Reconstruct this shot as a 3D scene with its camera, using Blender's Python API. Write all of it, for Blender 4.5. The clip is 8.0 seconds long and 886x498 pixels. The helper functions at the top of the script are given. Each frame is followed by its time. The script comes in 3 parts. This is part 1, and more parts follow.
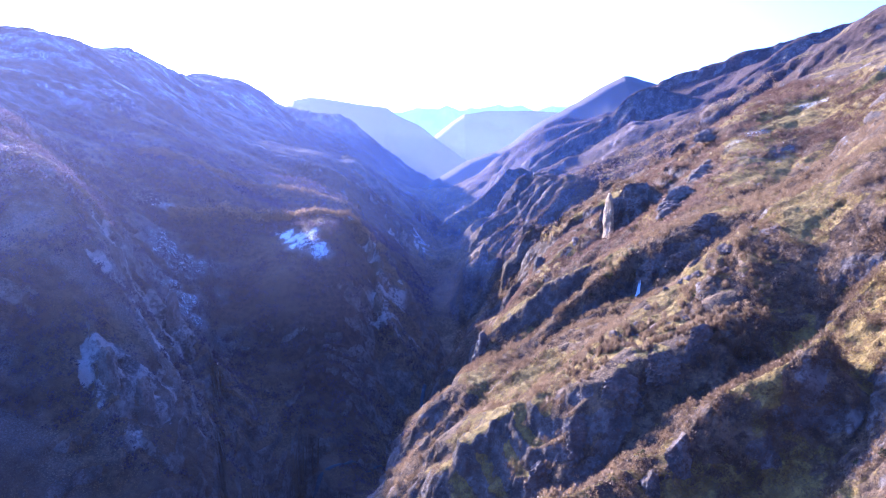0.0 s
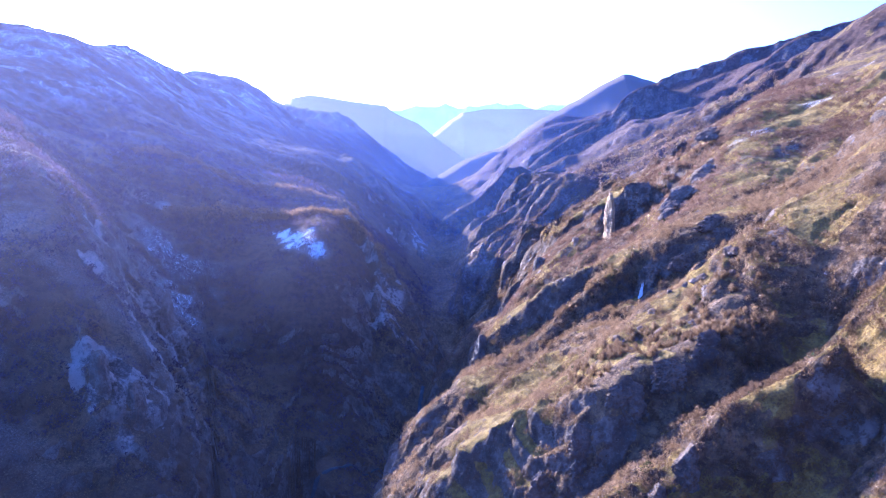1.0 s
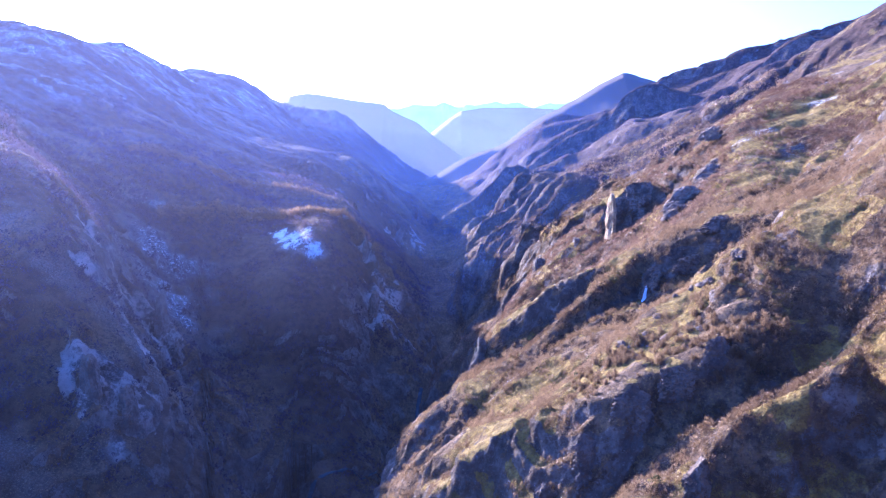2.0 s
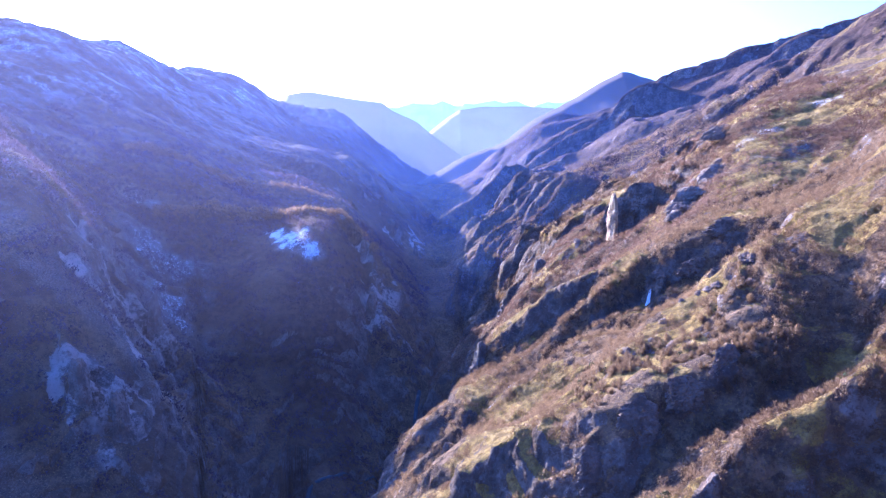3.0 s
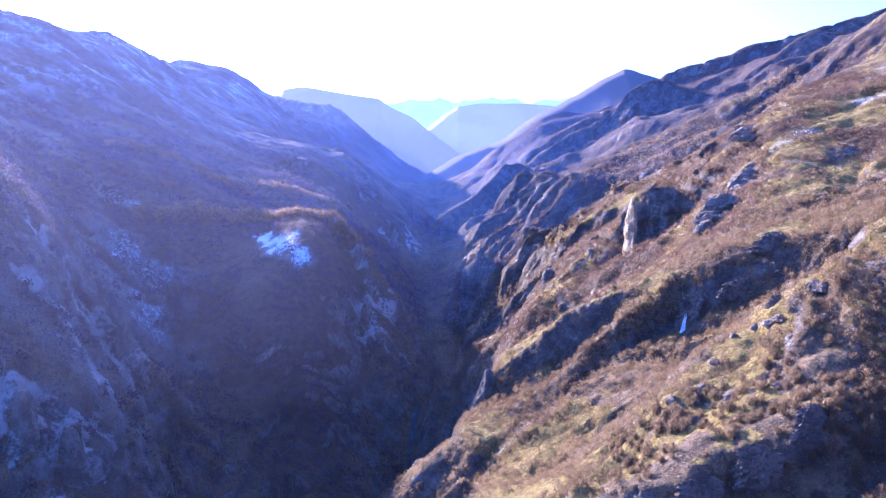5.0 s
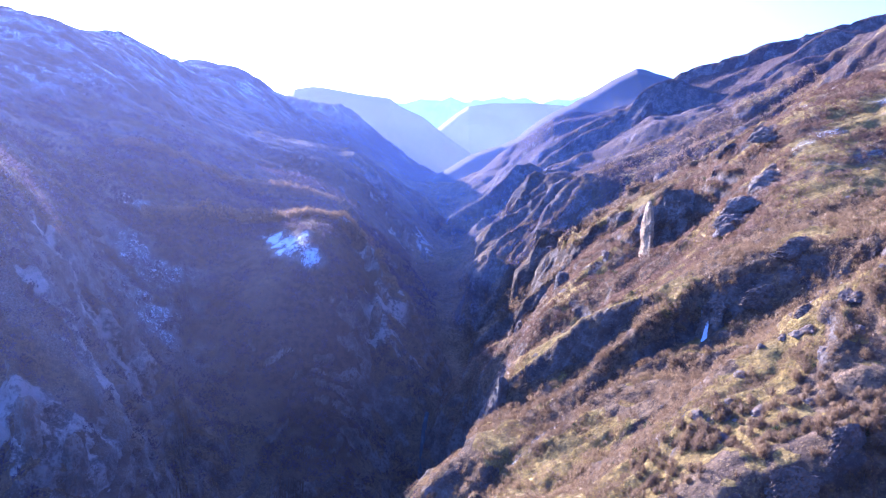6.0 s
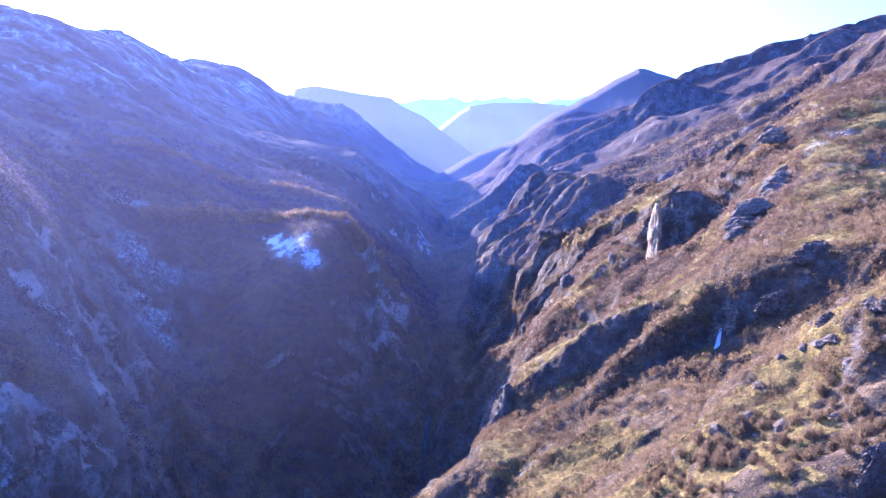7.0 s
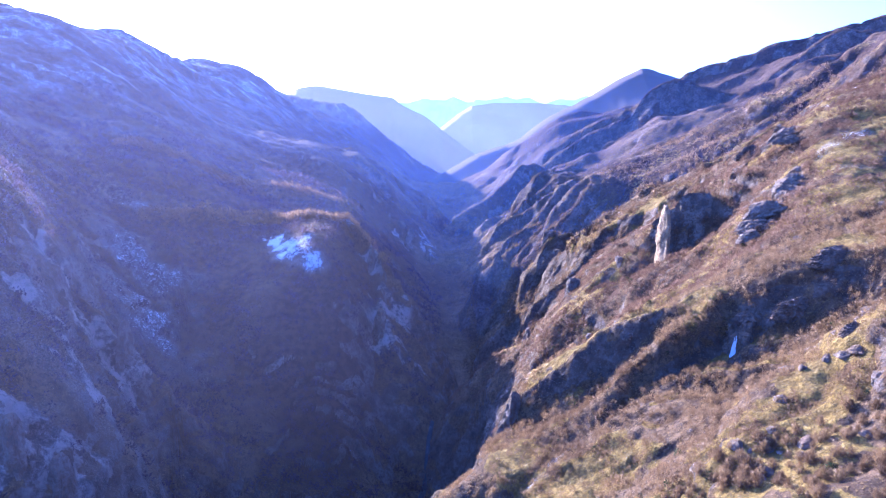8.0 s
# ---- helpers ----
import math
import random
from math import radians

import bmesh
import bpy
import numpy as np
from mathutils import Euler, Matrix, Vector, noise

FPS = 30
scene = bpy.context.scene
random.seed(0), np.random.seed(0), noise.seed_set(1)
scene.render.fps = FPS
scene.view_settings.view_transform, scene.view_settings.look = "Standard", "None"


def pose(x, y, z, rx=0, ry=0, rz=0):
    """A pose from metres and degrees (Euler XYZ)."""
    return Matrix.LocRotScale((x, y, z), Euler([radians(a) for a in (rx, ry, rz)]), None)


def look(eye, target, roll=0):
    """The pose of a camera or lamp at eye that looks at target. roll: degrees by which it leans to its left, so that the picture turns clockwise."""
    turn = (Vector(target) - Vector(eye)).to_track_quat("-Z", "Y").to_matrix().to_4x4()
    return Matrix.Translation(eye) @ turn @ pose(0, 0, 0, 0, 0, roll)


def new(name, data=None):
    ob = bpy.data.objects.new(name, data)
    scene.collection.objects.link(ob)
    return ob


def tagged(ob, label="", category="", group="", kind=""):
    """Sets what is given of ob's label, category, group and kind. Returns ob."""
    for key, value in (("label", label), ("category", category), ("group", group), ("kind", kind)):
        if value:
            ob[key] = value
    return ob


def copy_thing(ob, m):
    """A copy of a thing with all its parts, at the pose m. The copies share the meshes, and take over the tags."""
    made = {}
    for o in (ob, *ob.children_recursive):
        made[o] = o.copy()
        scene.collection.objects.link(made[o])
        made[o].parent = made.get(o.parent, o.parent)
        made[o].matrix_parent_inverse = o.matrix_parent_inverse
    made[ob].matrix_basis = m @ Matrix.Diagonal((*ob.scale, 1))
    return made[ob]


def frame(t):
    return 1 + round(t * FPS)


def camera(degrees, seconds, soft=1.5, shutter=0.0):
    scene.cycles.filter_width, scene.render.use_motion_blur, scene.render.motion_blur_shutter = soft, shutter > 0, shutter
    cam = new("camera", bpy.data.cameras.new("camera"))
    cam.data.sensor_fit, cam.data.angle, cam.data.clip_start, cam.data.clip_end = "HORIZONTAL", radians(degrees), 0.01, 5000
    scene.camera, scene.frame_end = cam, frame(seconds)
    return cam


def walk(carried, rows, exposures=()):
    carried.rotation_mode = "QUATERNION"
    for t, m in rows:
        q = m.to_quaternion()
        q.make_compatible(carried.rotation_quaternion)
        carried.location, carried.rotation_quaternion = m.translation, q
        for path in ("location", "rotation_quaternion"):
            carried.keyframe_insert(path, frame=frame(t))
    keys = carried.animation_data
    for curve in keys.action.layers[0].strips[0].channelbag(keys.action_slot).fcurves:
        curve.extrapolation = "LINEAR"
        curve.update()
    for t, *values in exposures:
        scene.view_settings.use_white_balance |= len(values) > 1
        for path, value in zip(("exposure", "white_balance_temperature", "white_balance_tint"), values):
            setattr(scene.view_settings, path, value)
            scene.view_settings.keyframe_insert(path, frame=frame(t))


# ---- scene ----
cam = camera(66.07, 8.0, 1.25)
EYE = 150.0
ROWS = [
    (0.0, 0.00, 0.00, 0.00, 0.000, -10.000, 0.000),
    (0.5, 0.04, 2.02, 0.07, -0.056, -10.078, 0.030),
    (1.0, -0.01, 4.17, 0.12, -0.126, -10.149, 0.053),
    (1.5, -0.18, 6.29, 0.17, -0.217, -10.211, 0.108),
    (2.5, -0.37, 10.85, 0.23, -0.358, -10.318, 0.210),
    (3.0, -0.45, 13.15, 0.26, -0.430, -10.369, 0.262),
    (3.25, -0.53, 14.30, 0.275, -0.470, -10.395, 0.280),
    (3.5, -0.62, 15.44, 0.29, -0.509, -10.419, 0.296),
    (3.6, -0.84, 18.93, 0.34, -0.598, -10.459, 0.363),
    (3.7, -1.07, 22.42, 0.38, -0.686, -10.499, 0.429),
    (3.8, -1.30, 25.91, 0.43, -0.775, -10.539, 0.496),
    (3.9, -1.52, 29.40, 0.48, -0.864, -10.579, 0.563),
    (4.0, -1.75, 32.89, 0.53, -0.953, -10.619, 0.629),
    (4.25, -1.83, 34.00, 0.52, -0.973, -10.622, 0.654),
    (4.5, -1.91, 35.08, 0.51, -0.993, -10.624, 0.679),
    (4.7, -2.00, 36.04, 0.52, -0.985, -10.631, 0.696),
    (5.8, -2.55, 41.36, 0.60, 0.095, -10.672, 0.787),
    (6.0, -2.66, 42.31, 0.61, 0.106, -10.677, 0.802),
    (6.5, -3.06, 44.57, 0.64, 0.119, -10.678, 0.820),
    (7.0, -3.58, 46.94, 0.67, 0.157, -10.699, 0.860),
    (7.5, -3.99, 49.41, 0.69, 0.219, -10.708, 0.876),
    (8.0, -4.45, 51.80, 0.70, 0.283, -10.712, 0.920),
]
walk(cam, [(t, pose(x, y, EYE + z, 90 + pitch, 0, yaw) @ pose(0, 0, 0, 0, 0, roll)) for t, x, y, z, yaw, pitch, roll in ROWS], exposures=((0.0, 2.7, 3950, 40),))

# ---- light ----
SUN_AZ, SUN_EL = -34.5, 16.2
world = bpy.data.worlds.new("sky")
scene.world = world
world.use_nodes = True
wn, wl = world.node_tree.nodes, world.node_tree.links
sky = wn.new("ShaderNodeTexSky")
sky.sky_type = "NISHITA"
sky.sun_disc = False
sky.sun_elevation, sky.sun_rotation = radians(SUN_EL), radians(SUN_AZ)
sky.air_density, sky.dust_density, sky.ozone_density = 0.8, 3.0, 3.5
wn["Background"].inputs["Strength"].default_value = 0.12
wl.new(sky.outputs["Color"], wn["Background"].inputs["Color"])
sun_data = bpy.data.lights.new("sun", "SUN")
sun_data.energy, sun_data.angle, sun_data.color = 5.0, radians(0.53), (1.0, 0.72, 0.29)
sun = new("sun", sun_data)
SUN_DIR = Vector((math.sin(radians(SUN_AZ)) * math.cos(radians(SUN_EL)), math.cos(radians(SUN_AZ)) * math.cos(radians(SUN_EL)), math.sin(radians(SUN_EL))))
sun.matrix_world = look((0, 0, 400), Vector((0, 0, 400)) - SUN_DIR)


# ---- noise ----
def lattice_hash(ix, iy, seed):
    n = (ix.astype(np.int64) * 374761393 + iy.astype(np.int64) * 668265263 + seed * 982451653) & 0xFFFFFFFF
    n = ((n ^ (n >> 13)) * 1274126177) & 0xFFFFFFFF
    return ((n ^ (n >> 16)) & 0xFFFF) / 32767.5 - 1.0


def smooth_noise(x, y, seed):
    ix, iy = np.floor(x), np.floor(y)
    a, b = x - ix, y - iy
    a, b = a * a * a * (a * (a * 6 - 15) + 10), b * b * b * (b * (b * 6 - 15) + 10)
    p, q = lattice_hash(ix, iy, seed), lattice_hash(ix + 1, iy, seed)
    r, s = lattice_hash(ix, iy + 1, seed), lattice_hash(ix + 1, iy + 1, seed)
    return (p + (q - p) * a) * (1 - b) + (r + (s - r) * a) * b


def fbm(x, y, size, octaves, seed, gain=0.5):
    total, amp = 0.0, 1.0
    x, y = x / size, y / size
    for k in range(octaves):
        total = total + amp * smooth_noise(x + 17.3 * k, y - 9.1 * k, seed + k)
        x, y, amp = x * 1.96 + y * 0.31, y * 1.96 - x * 0.31, amp * gain
    return total


def ridged(x, y, size, octaves, seed):
    total, amp = 0.0, 1.0
    x, y = x / size, y / size
    for k in range(octaves):
        total = total + amp * (1 - 2 * np.abs(smooth_noise(x + 5.7 * k, y + 3.3 * k, seed + k)))
        x, y, amp = x * 2.03 - y * 0.27, y * 2.03 + x * 0.27, amp * 0.5
    return total


def noise3(x, y, z, seed):
    ix, iy, iz = np.floor(x), np.floor(y), np.floor(z)
    a, b, c = x - ix, y - iy, z - iz
    a, b, c = a * a * (3 - 2 * a), b * b * (3 - 2 * b), c * c * (3 - 2 * c)
    total = 0.0
    for k in (0, 1):
        s = iz.astype(np.int64) + k
        lo = lattice_hash(ix + s * 57, iy + s * 113, seed)
        lo = lo + (lattice_hash(ix + 1 + s * 57, iy + s * 113, seed) - lo) * a
        hi = lattice_hash(ix + s * 57, iy + 1 + s * 113, seed)
        hi = hi + (lattice_hash(ix + 1 + s * 57, iy + 1 + s * 113, seed) - hi) * a
        total = total + (lo + (hi - lo) * b) * (c if k else 1 - c)
    return total


def step(lo, hi, v):
    t = np.clip((v - lo) / (hi - lo), 0, 1)
    return t * t * (3 - 2 * t)


# ---- materials ----
def material(name):
    m = bpy.data.materials.new(name)
    m.use_nodes = True
    return m, m.node_tree.nodes, m.node_tree.links, m.node_tree.nodes["Principled BSDF"]


def mix_colour(n, l, fac, a, b):
    mx = n.new("ShaderNodeMix")
    mx.data_type = "RGBA"
    for slot, v in ((0, fac), (6, a), (7, b)):
        if isinstance(v, (tuple, float, int)):
            mx.inputs[slot].default_value = (*v, 1) if isinstance(v, tuple) else v
        else:
            l.new(v, mx.inputs[slot])
    return mx.outputs[2]


def noise_node(n, l, vec, size, detail=4.0, rough=0.55):
    t = n.new("ShaderNodeTexNoise")
    t.inputs["Scale"].default_value = 1.0 / size
    t.inputs["Detail"].default_value = detail
    t.inputs["Roughness"].default_value = rough
    l.new(vec, t.inputs["Vector"])
    return t.outputs["Fac"]


def ramp(n, l, v, lo, hi):
    r = n.new("ShaderNodeMapRange")
    r.interpolation_type = "SMOOTHSTEP"
    r.inputs["From Min"].default_value, r.inputs["From Max"].default_value = lo, hi
    l.new(v, r.inputs["Value"])
    return r.outputs["Result"]


def maths(n, l, op, a, b):
    m = n.new("ShaderNodeMath")
    m.operation = op
    for i, v in enumerate((a, b)):
        if isinstance(v, (float, int)):
            m.inputs[i].default_value = v
        else:
            l.new(v, m.inputs[i])
    return m.outputs[0]


def bump(n, l, bsdf, height, strength, distance):
    b = n.new("ShaderNodeBump")
    b.inputs["Strength"].default_value, b.inputs["Distance"].default_value = strength, distance
    l.new(height, b.inputs["Height"])
    l.new(b.outputs["Normal"], bsdf.inputs["Normal"])


def ground_material():
    m, n, l, b = material("mountain_ground")
    geo = n.new("ShaderNodeNewGeometry")
    pos = geo.outputs["Position"]
    cover = n.new("ShaderNodeAttribute")
    cover.attribute_name = "cover"
    rgb = n.new("ShaderNodeSeparateColor")
    l.new(cover.outputs["Color"], rgb.inputs["Color"])
    rock, straw, snow = rgb.outputs[0], rgb.outputs[1], rgb.outputs[2]
    tuft, fine, mid = noise_node(n, l, pos, 0.45, 4, 0.7), noise_node(n, l, pos, 1.6, 6, 0.7), noise_node(n, l, pos, 8.0, 6, 0.65)
    litter = mix_colour(n, l, ramp(n, l, mid, 0.38, 0.62), (0.085, 0.055, 0.031), (0.165, 0.11, 0.058))
    litter = mix_colour(n, l, ramp(n, l, fine, 0.42, 0.6), litter, (0.062, 0.042, 0.026))
    litter = mix_colour(n, l, ramp(n, l, tuft, 0.52, 0.68), litter, (0.20, 0.135, 0.048))
    woods = n.new("ShaderNodeAttribute")
    woods.attribute_name = "woods"
    canopy = mix_colour(n, l, ramp(n, l, noise_node(n, l, pos, 3.2, 5, 0.7), 0.38, 0.62), (0.04, 0.025, 0.017), (0.085, 0.052, 0.03))
    litter = mix_colour(n, l, ramp(n, l, maths(n, l, "ADD", woods.outputs["Fac"], maths(n, l, "MULTIPLY", maths(n, l, "SUBTRACT", mid, 0.5), 0.8)), 0.3, 0.65), litter, canopy)
    grass = mix_colour(n, l, ramp(n, l, fine, 0.4, 0.6), (0.135, 0.09, 0.022), (0.235, 0.165, 0.036))
    grass = mix_colour(n, l, ramp(n, l, tuft, 0.45, 0.65), grass, (0.125, 0.088, 0.032))
    stone = mix_colour(n, l, ramp(n, l, mid, 0.38, 0.62), (0.05, 0.039, 0.031), (0.17, 0.138, 0.107))
    stone = mix_colour(n, l, ramp(n, l, fine, 0.45, 0.6), stone, (0.085, 0.06, 0.042))
    stone = mix_colour(n, l, ramp(n, l, tuft, 0.55, 0.7), stone, (0.18, 0.145, 0.112))
    stone = mix_colour(n, l, maths(n, l, "MULTIPLY", cover.outputs["Alpha"], ramp(n, l, maths(n, l, "ADD", mid, maths(n, l, "MULTIPLY", maths(n, l, "SUBTRACT", fine, 0.5), 0.7)), 0.42, 0.6)), stone, (0.30, 0.25, 0.215))
    c = mix_colour(n, l, ramp(n, l, maths(n, l, "ADD", straw, maths(n, l, "MULTIPLY", maths(n, l, "SUBTRACT", fine, 0.5), 1.2)), 0.35, 0.6), litter, grass)
    c = mix_colour(n, l, ramp(n, l, maths(n, l, "ADD", rock, maths(n, l, "MULTIPLY", maths(n, l, "SUBTRACT", fine, 0.5), 1.1)), 0.42, 0.6), c, stone)
    dust = maths(n, l, "MULTIPLY", maths(n, l, "MULTIPLY", snow, 0.55), ramp(n, l, tuft, 0.3, 0.75))
    crust = ramp(n, l, maths(n, l, "ADD", snow, maths(n, l, "MULTIPLY", maths(n, l, "SUBTRACT", maths(n, l, "ADD", maths(n, l, "MULTIPLY", fine, 0.45), maths(n, l, "MULTIPLY", tuft, 0.55)), 0.5), 2.2)), 0.5, 0.7)
    c = mix_colour(n, l, maths(n, l, "MAXIMUM", dust, crust), c, (0.66, 0.68, 0.72))
    l.new(c, b.inputs["Base Color"])
    b.inputs["Roughness"].default_value = 0.95
    b.inputs["Specular IOR Level"].default_value = 0.1
    bump(n, l, b, maths(n, l, "ADD", maths(n, l, "ADD", fine, maths(n, l, "MULTIPLY", tuft, 0.4)), maths(n, l, "MULTIPLY", mid, 2.0)), 1.0, 1.4)
    return m


# glow and amount: emission that stands in for haze over a far ridge
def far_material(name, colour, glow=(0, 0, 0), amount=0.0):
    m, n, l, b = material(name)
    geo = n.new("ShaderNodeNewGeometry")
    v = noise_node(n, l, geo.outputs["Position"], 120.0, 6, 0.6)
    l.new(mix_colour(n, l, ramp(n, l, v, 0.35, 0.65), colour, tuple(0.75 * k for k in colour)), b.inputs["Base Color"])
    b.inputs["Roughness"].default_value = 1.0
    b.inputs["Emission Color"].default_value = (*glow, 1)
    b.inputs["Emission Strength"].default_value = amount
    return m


GROUND = ground_material()

# ---- terrain ----
SECTIONS = []


def section(*heights):
    """Control heights across the valley, one row for each step further along it."""
    SECTIONS.append(heights)


section(79, 63, 47, 33, 22, 14, 11, 12, 15, 20, 27, 34, 41, 50, 61, 72, 83, 93, 103, 112, 122, 132, 142, 153, 164)
section(85, 69, 52, 36, 23, 12, 7, 6, 11, 20, 31, 43, 56, 67, 75, 81, 86, 92, 99, 109, 122, 135, 147, 159, 170)
section(91, 74, 57, 40, 25, 12, 3, 1, 6, 18, 34, 52, 71, 85, 90, 89, 89, 91, 96, 107, 122, 138, 151, 164, 176)
section(94, 78, 63, 47, 31, 16, 4, -2, 2, 14, 34, 58, 84, 104, 104, 94, 94, 95, 94, 107, 125, 142, 157, 170, 182)
section(96, 83, 71, 58, 43, 29, 15, 5, -1, 6, 30, 58, 83, 106, 103, 110, 114, 113, 103, 119, 136, 150, 163, 176, 189)
section(101, 93, 84, 76, 65, 53, 42, 34, 7, -9, 19, 63, 80, 80, 92, 105, 109, 132, 139, 146, 151, 160, 171, 184, 197)
section(109, 105, 102, 100, 99, 96, 86, 86, 46, -26, -2, 58, 88, 80, 91, 120, 119, 122, 125, 141, 157, 170, 182, 194, 207)
section(122, 122, 123, 127, 134, 139, 117, 73, 47, -2, 1, 11, 29, 82, 93, 100, 118, 135, 135, 146, 164, 180, 194, 207, 220)
section(141, 144, 146, 149, 150, 143, 110, 45, 35, 44, 29, -17, -4, 66, 94, 107, 130, 155, 163, 168, 177, 192, 207, 222, 236)
section(165, 168, 169, 164, 149, 122, 101, 83, 78, 89, 103, 30, -7, 41, 90, 113, 134, 160, 169, 181, 194, 209, 225, 240, 254)
section(192, 192, 190, 180, 161, 137, 125, 123, 109, 88, 114, 71, 0, 1, 71, 97, 112, 133, 159, 188, 212, 231, 247, 261, 273)
section(216, 214, 210, 204, 196, 181, 161, 142, 111, 95, 91, 38, 0, 48, 86, 109, 129, 146, 166, 201, 234, 256, 270, 282, 293)
section(237, 234, 230, 230, 238, 226, 195, 164, 133, 118, 107, 66, 19, 64, 98, 124, 146, 176, 198, 225, 256, 277, 288, 300, 312)
section(255, 250, 247, 242, 237, 232, 224, 180, 147, 129, 123, 92, 6, 43, 82, 111, 153, 175, 229, 246, 262, 278, 295, 313, 331)
section(269, 258, 247, 233, 223, 249, 273, 191, 166, 121, 89, 52, -99, 27, 117, 153, 230, 244, 236, 231, 245, 266, 296, 324, 349)
section(278, 256, 232, 209, 194, 215, 250, 238, 234, 143, 66, 52, 55, 85, 166, 157, 97, 194, 212, 210, 239, 272, 302, 333, 364)
section(280, 247, 214, 184, 162, 154, 170, 222, 236, 189, 193, 43, -11, 67, 156, 170, 84, 98, 157, 200, 238, 275, 308, 340, 373)
section(275, 234, 195, 159, 131, 117, 126, 153, 156, 133, 186, 102, -12, 11, 114, 212, 205, 159, 164, 198, 237, 274, 310, 344, 379)
section(265, 219, 176, 137, 106, 86, 79, 78, 74, 71, 75, 36, -7, 14, 106, 215, 259, 238, 217, 222, 244, 274, 308, 344, 380)
section(253, 204, 158, 117, 82, 53, 29, 9, -5, -15, -27, -27, -5, 41, 117, 207, 276, 297, 282, 262, 259, 275, 304, 341, 380)
RELIEF = np.array(SECTIONS, float)
ROWS_N, LANES_N = RELIEF.shape


def weights(t, n):
    t = np.clip(t, 1, n - 2.001)
    i = np.floor(t).astype(int)
    a = t - i
    return i - 1, ((1 - a) ** 3 / 6, (3 * a ** 3 - 6 * a * a + 4) / 6, (-3 * a ** 3 + 3 * a * a + 3 * a + 1) / 6, a ** 3 / 6)


def base_height(x, y):
    span = np.maximum(y + 40.0, 30.0)
    iu, wu = weights(x / span / 0.07 + (LANES_N - 1) / 2, LANES_N)
    iv, wv = weights(np.log(span / 100.0) / math.log(1.2) + 1.5, ROWS_N)
    z = 0.0
    for b in range(4):
        for a in range(4):
            z = z + RELIEF[iv + b, iu + a] * wu[a] * wv[b]
    return z


CRESTS, CUTS = [], []


def crest(near, far, *points):
    """A spur: the ground rises to this line of (x, y, z) places and falls at these slopes to its two sides."""
    CRESTS.append((near, far, points))


def cut(near, far, *points):
    """A gully: the ground sinks to this line and climbs at these slopes to its two sides."""
    CUTS.append((near, far, points))


# slopes on the side of the first camera, then on the far side
cut(1.1, 2.0, (78, 124, 119), (65, 116, 109), (46, 112, 99), (30, 109, 89), (17, 111, 79), (0, 116, 58), (-20, 120, 30))
crest(1.5, 0.9, (62, 101, 118), (45, 103, 107), (36, 97, 100), (27, 92, 91), (14, 86, 74))
cut(0.42, 1.9, (57, 189, 105), (48, 186, 100), (35, 183, 93), (25, 180, 88), (18, 177, 84), (13, 174, 80), (8, 170, 76))
cut(1.4, 1.5, (13, 174, 80), (8, 170, 76), (2, 167, 68), (-8, 166, 55), (-25, 165, 28))
crest(1.9, 0.8, (72, 214, 122), (63, 203, 117), (48, 196, 112), (38, 201, 107), (27, 204, 96), (14, 206, 85), (6, 206, 70))
cut(0.9, 1.0, (46, 247, 92), (38, 250, 83), (24, 254, 66), (8, 256, 44))
cut(1.5, 1.3, (77, 266, 106), (69, 270, 99), (61, 274, 95), (52, 279, 88))
crest(1.3, 1.2, (103, 293, 137), (91, 286, 121), (77, 277, 108), (64, 274, 100), (53, 288, 91), (44, 304, 80), (31, 318, 66), (19, 327, 56), (9, 334, 34))
cut(1.0, 1.2, (112, 338, 122), (84, 348, 92), (58, 360, 64), (36, 372, 40), (16, 380, 24))
cut(1.1, 1.1, (128, 545, 110), (92, 545, 85), (60, 550, 58), (28, 552, 32))
cut(1.0, 1.0, (135, 735, 108), (84, 730, 80), (46, 725, 53), (12, 720, 34))
cut(1.1, 1.0, (-165, 418, 112), (-122, 438, 93), (-84, 446, 76), (-48, 438, 50), (-20, 428, 26))
cut(1.0, 1.0, (-175, 535, 116), (-112, 548, 88), (-66, 556, 60), (-24, 552, 30))
cut(0.9, 0.9, (-180, 760, 112), (-110, 755, 80), (-60, 745, 52), (-22, 740, 33))
crest(1.6, 1.3, (142, 470, 124), (100, 462, 103), (73, 458, 94), (50, 474, 66), (28, 490, 50), (12, 500, 30))
crest(0.5, 0.9, (93, 640, 95), (127, 600, 110), (148, 570, 121), (159, 530, 133), (178, 525, 147), (197, 520, 161), (215, 515, 173), (233, 510, 183), (250, 505, 195), (266, 500, 207), (280, 490, 213), (293, 470, 217))
cut(0.6, 0.62, (204, 705, 138), (238, 690, 143), (268, 670, 158), (296, 655, 172), (330, 645, 182), (380, 632, 190), (450, 610, 200))
cut(0.2, 0.3, (225, 738, 140), (262, 740, 150), (300, 735, 160), (340, 722, 172), (390, 700, 184))
cut(0.3, 1.1, (232, 772, 148), (262, 790, 156), (300, 790, 164), (340, 780, 176), (365, 765, 186), (395, 735, 192))
cut(0.5, 0.45, (240, 343, 178), (205, 350, 166), (180, 355, 156), (160, 362, 147), (140, 370, 138), (120, 378, 124))
crest(0.65, 0.5, (243, 830, 188), (251, 845, 203), (260, 845, 210), (283, 845, 210), (322, 840, 221), (344, 830, 230), (363, 815, 239), (381, 800, 243), (396, 780, 245), (416, 770, 246))
crest(0.9, 0.9, (251, 848, 200), (236, 815, 180), (225, 800, 167), (195, 780, 143), (150, 770, 118))
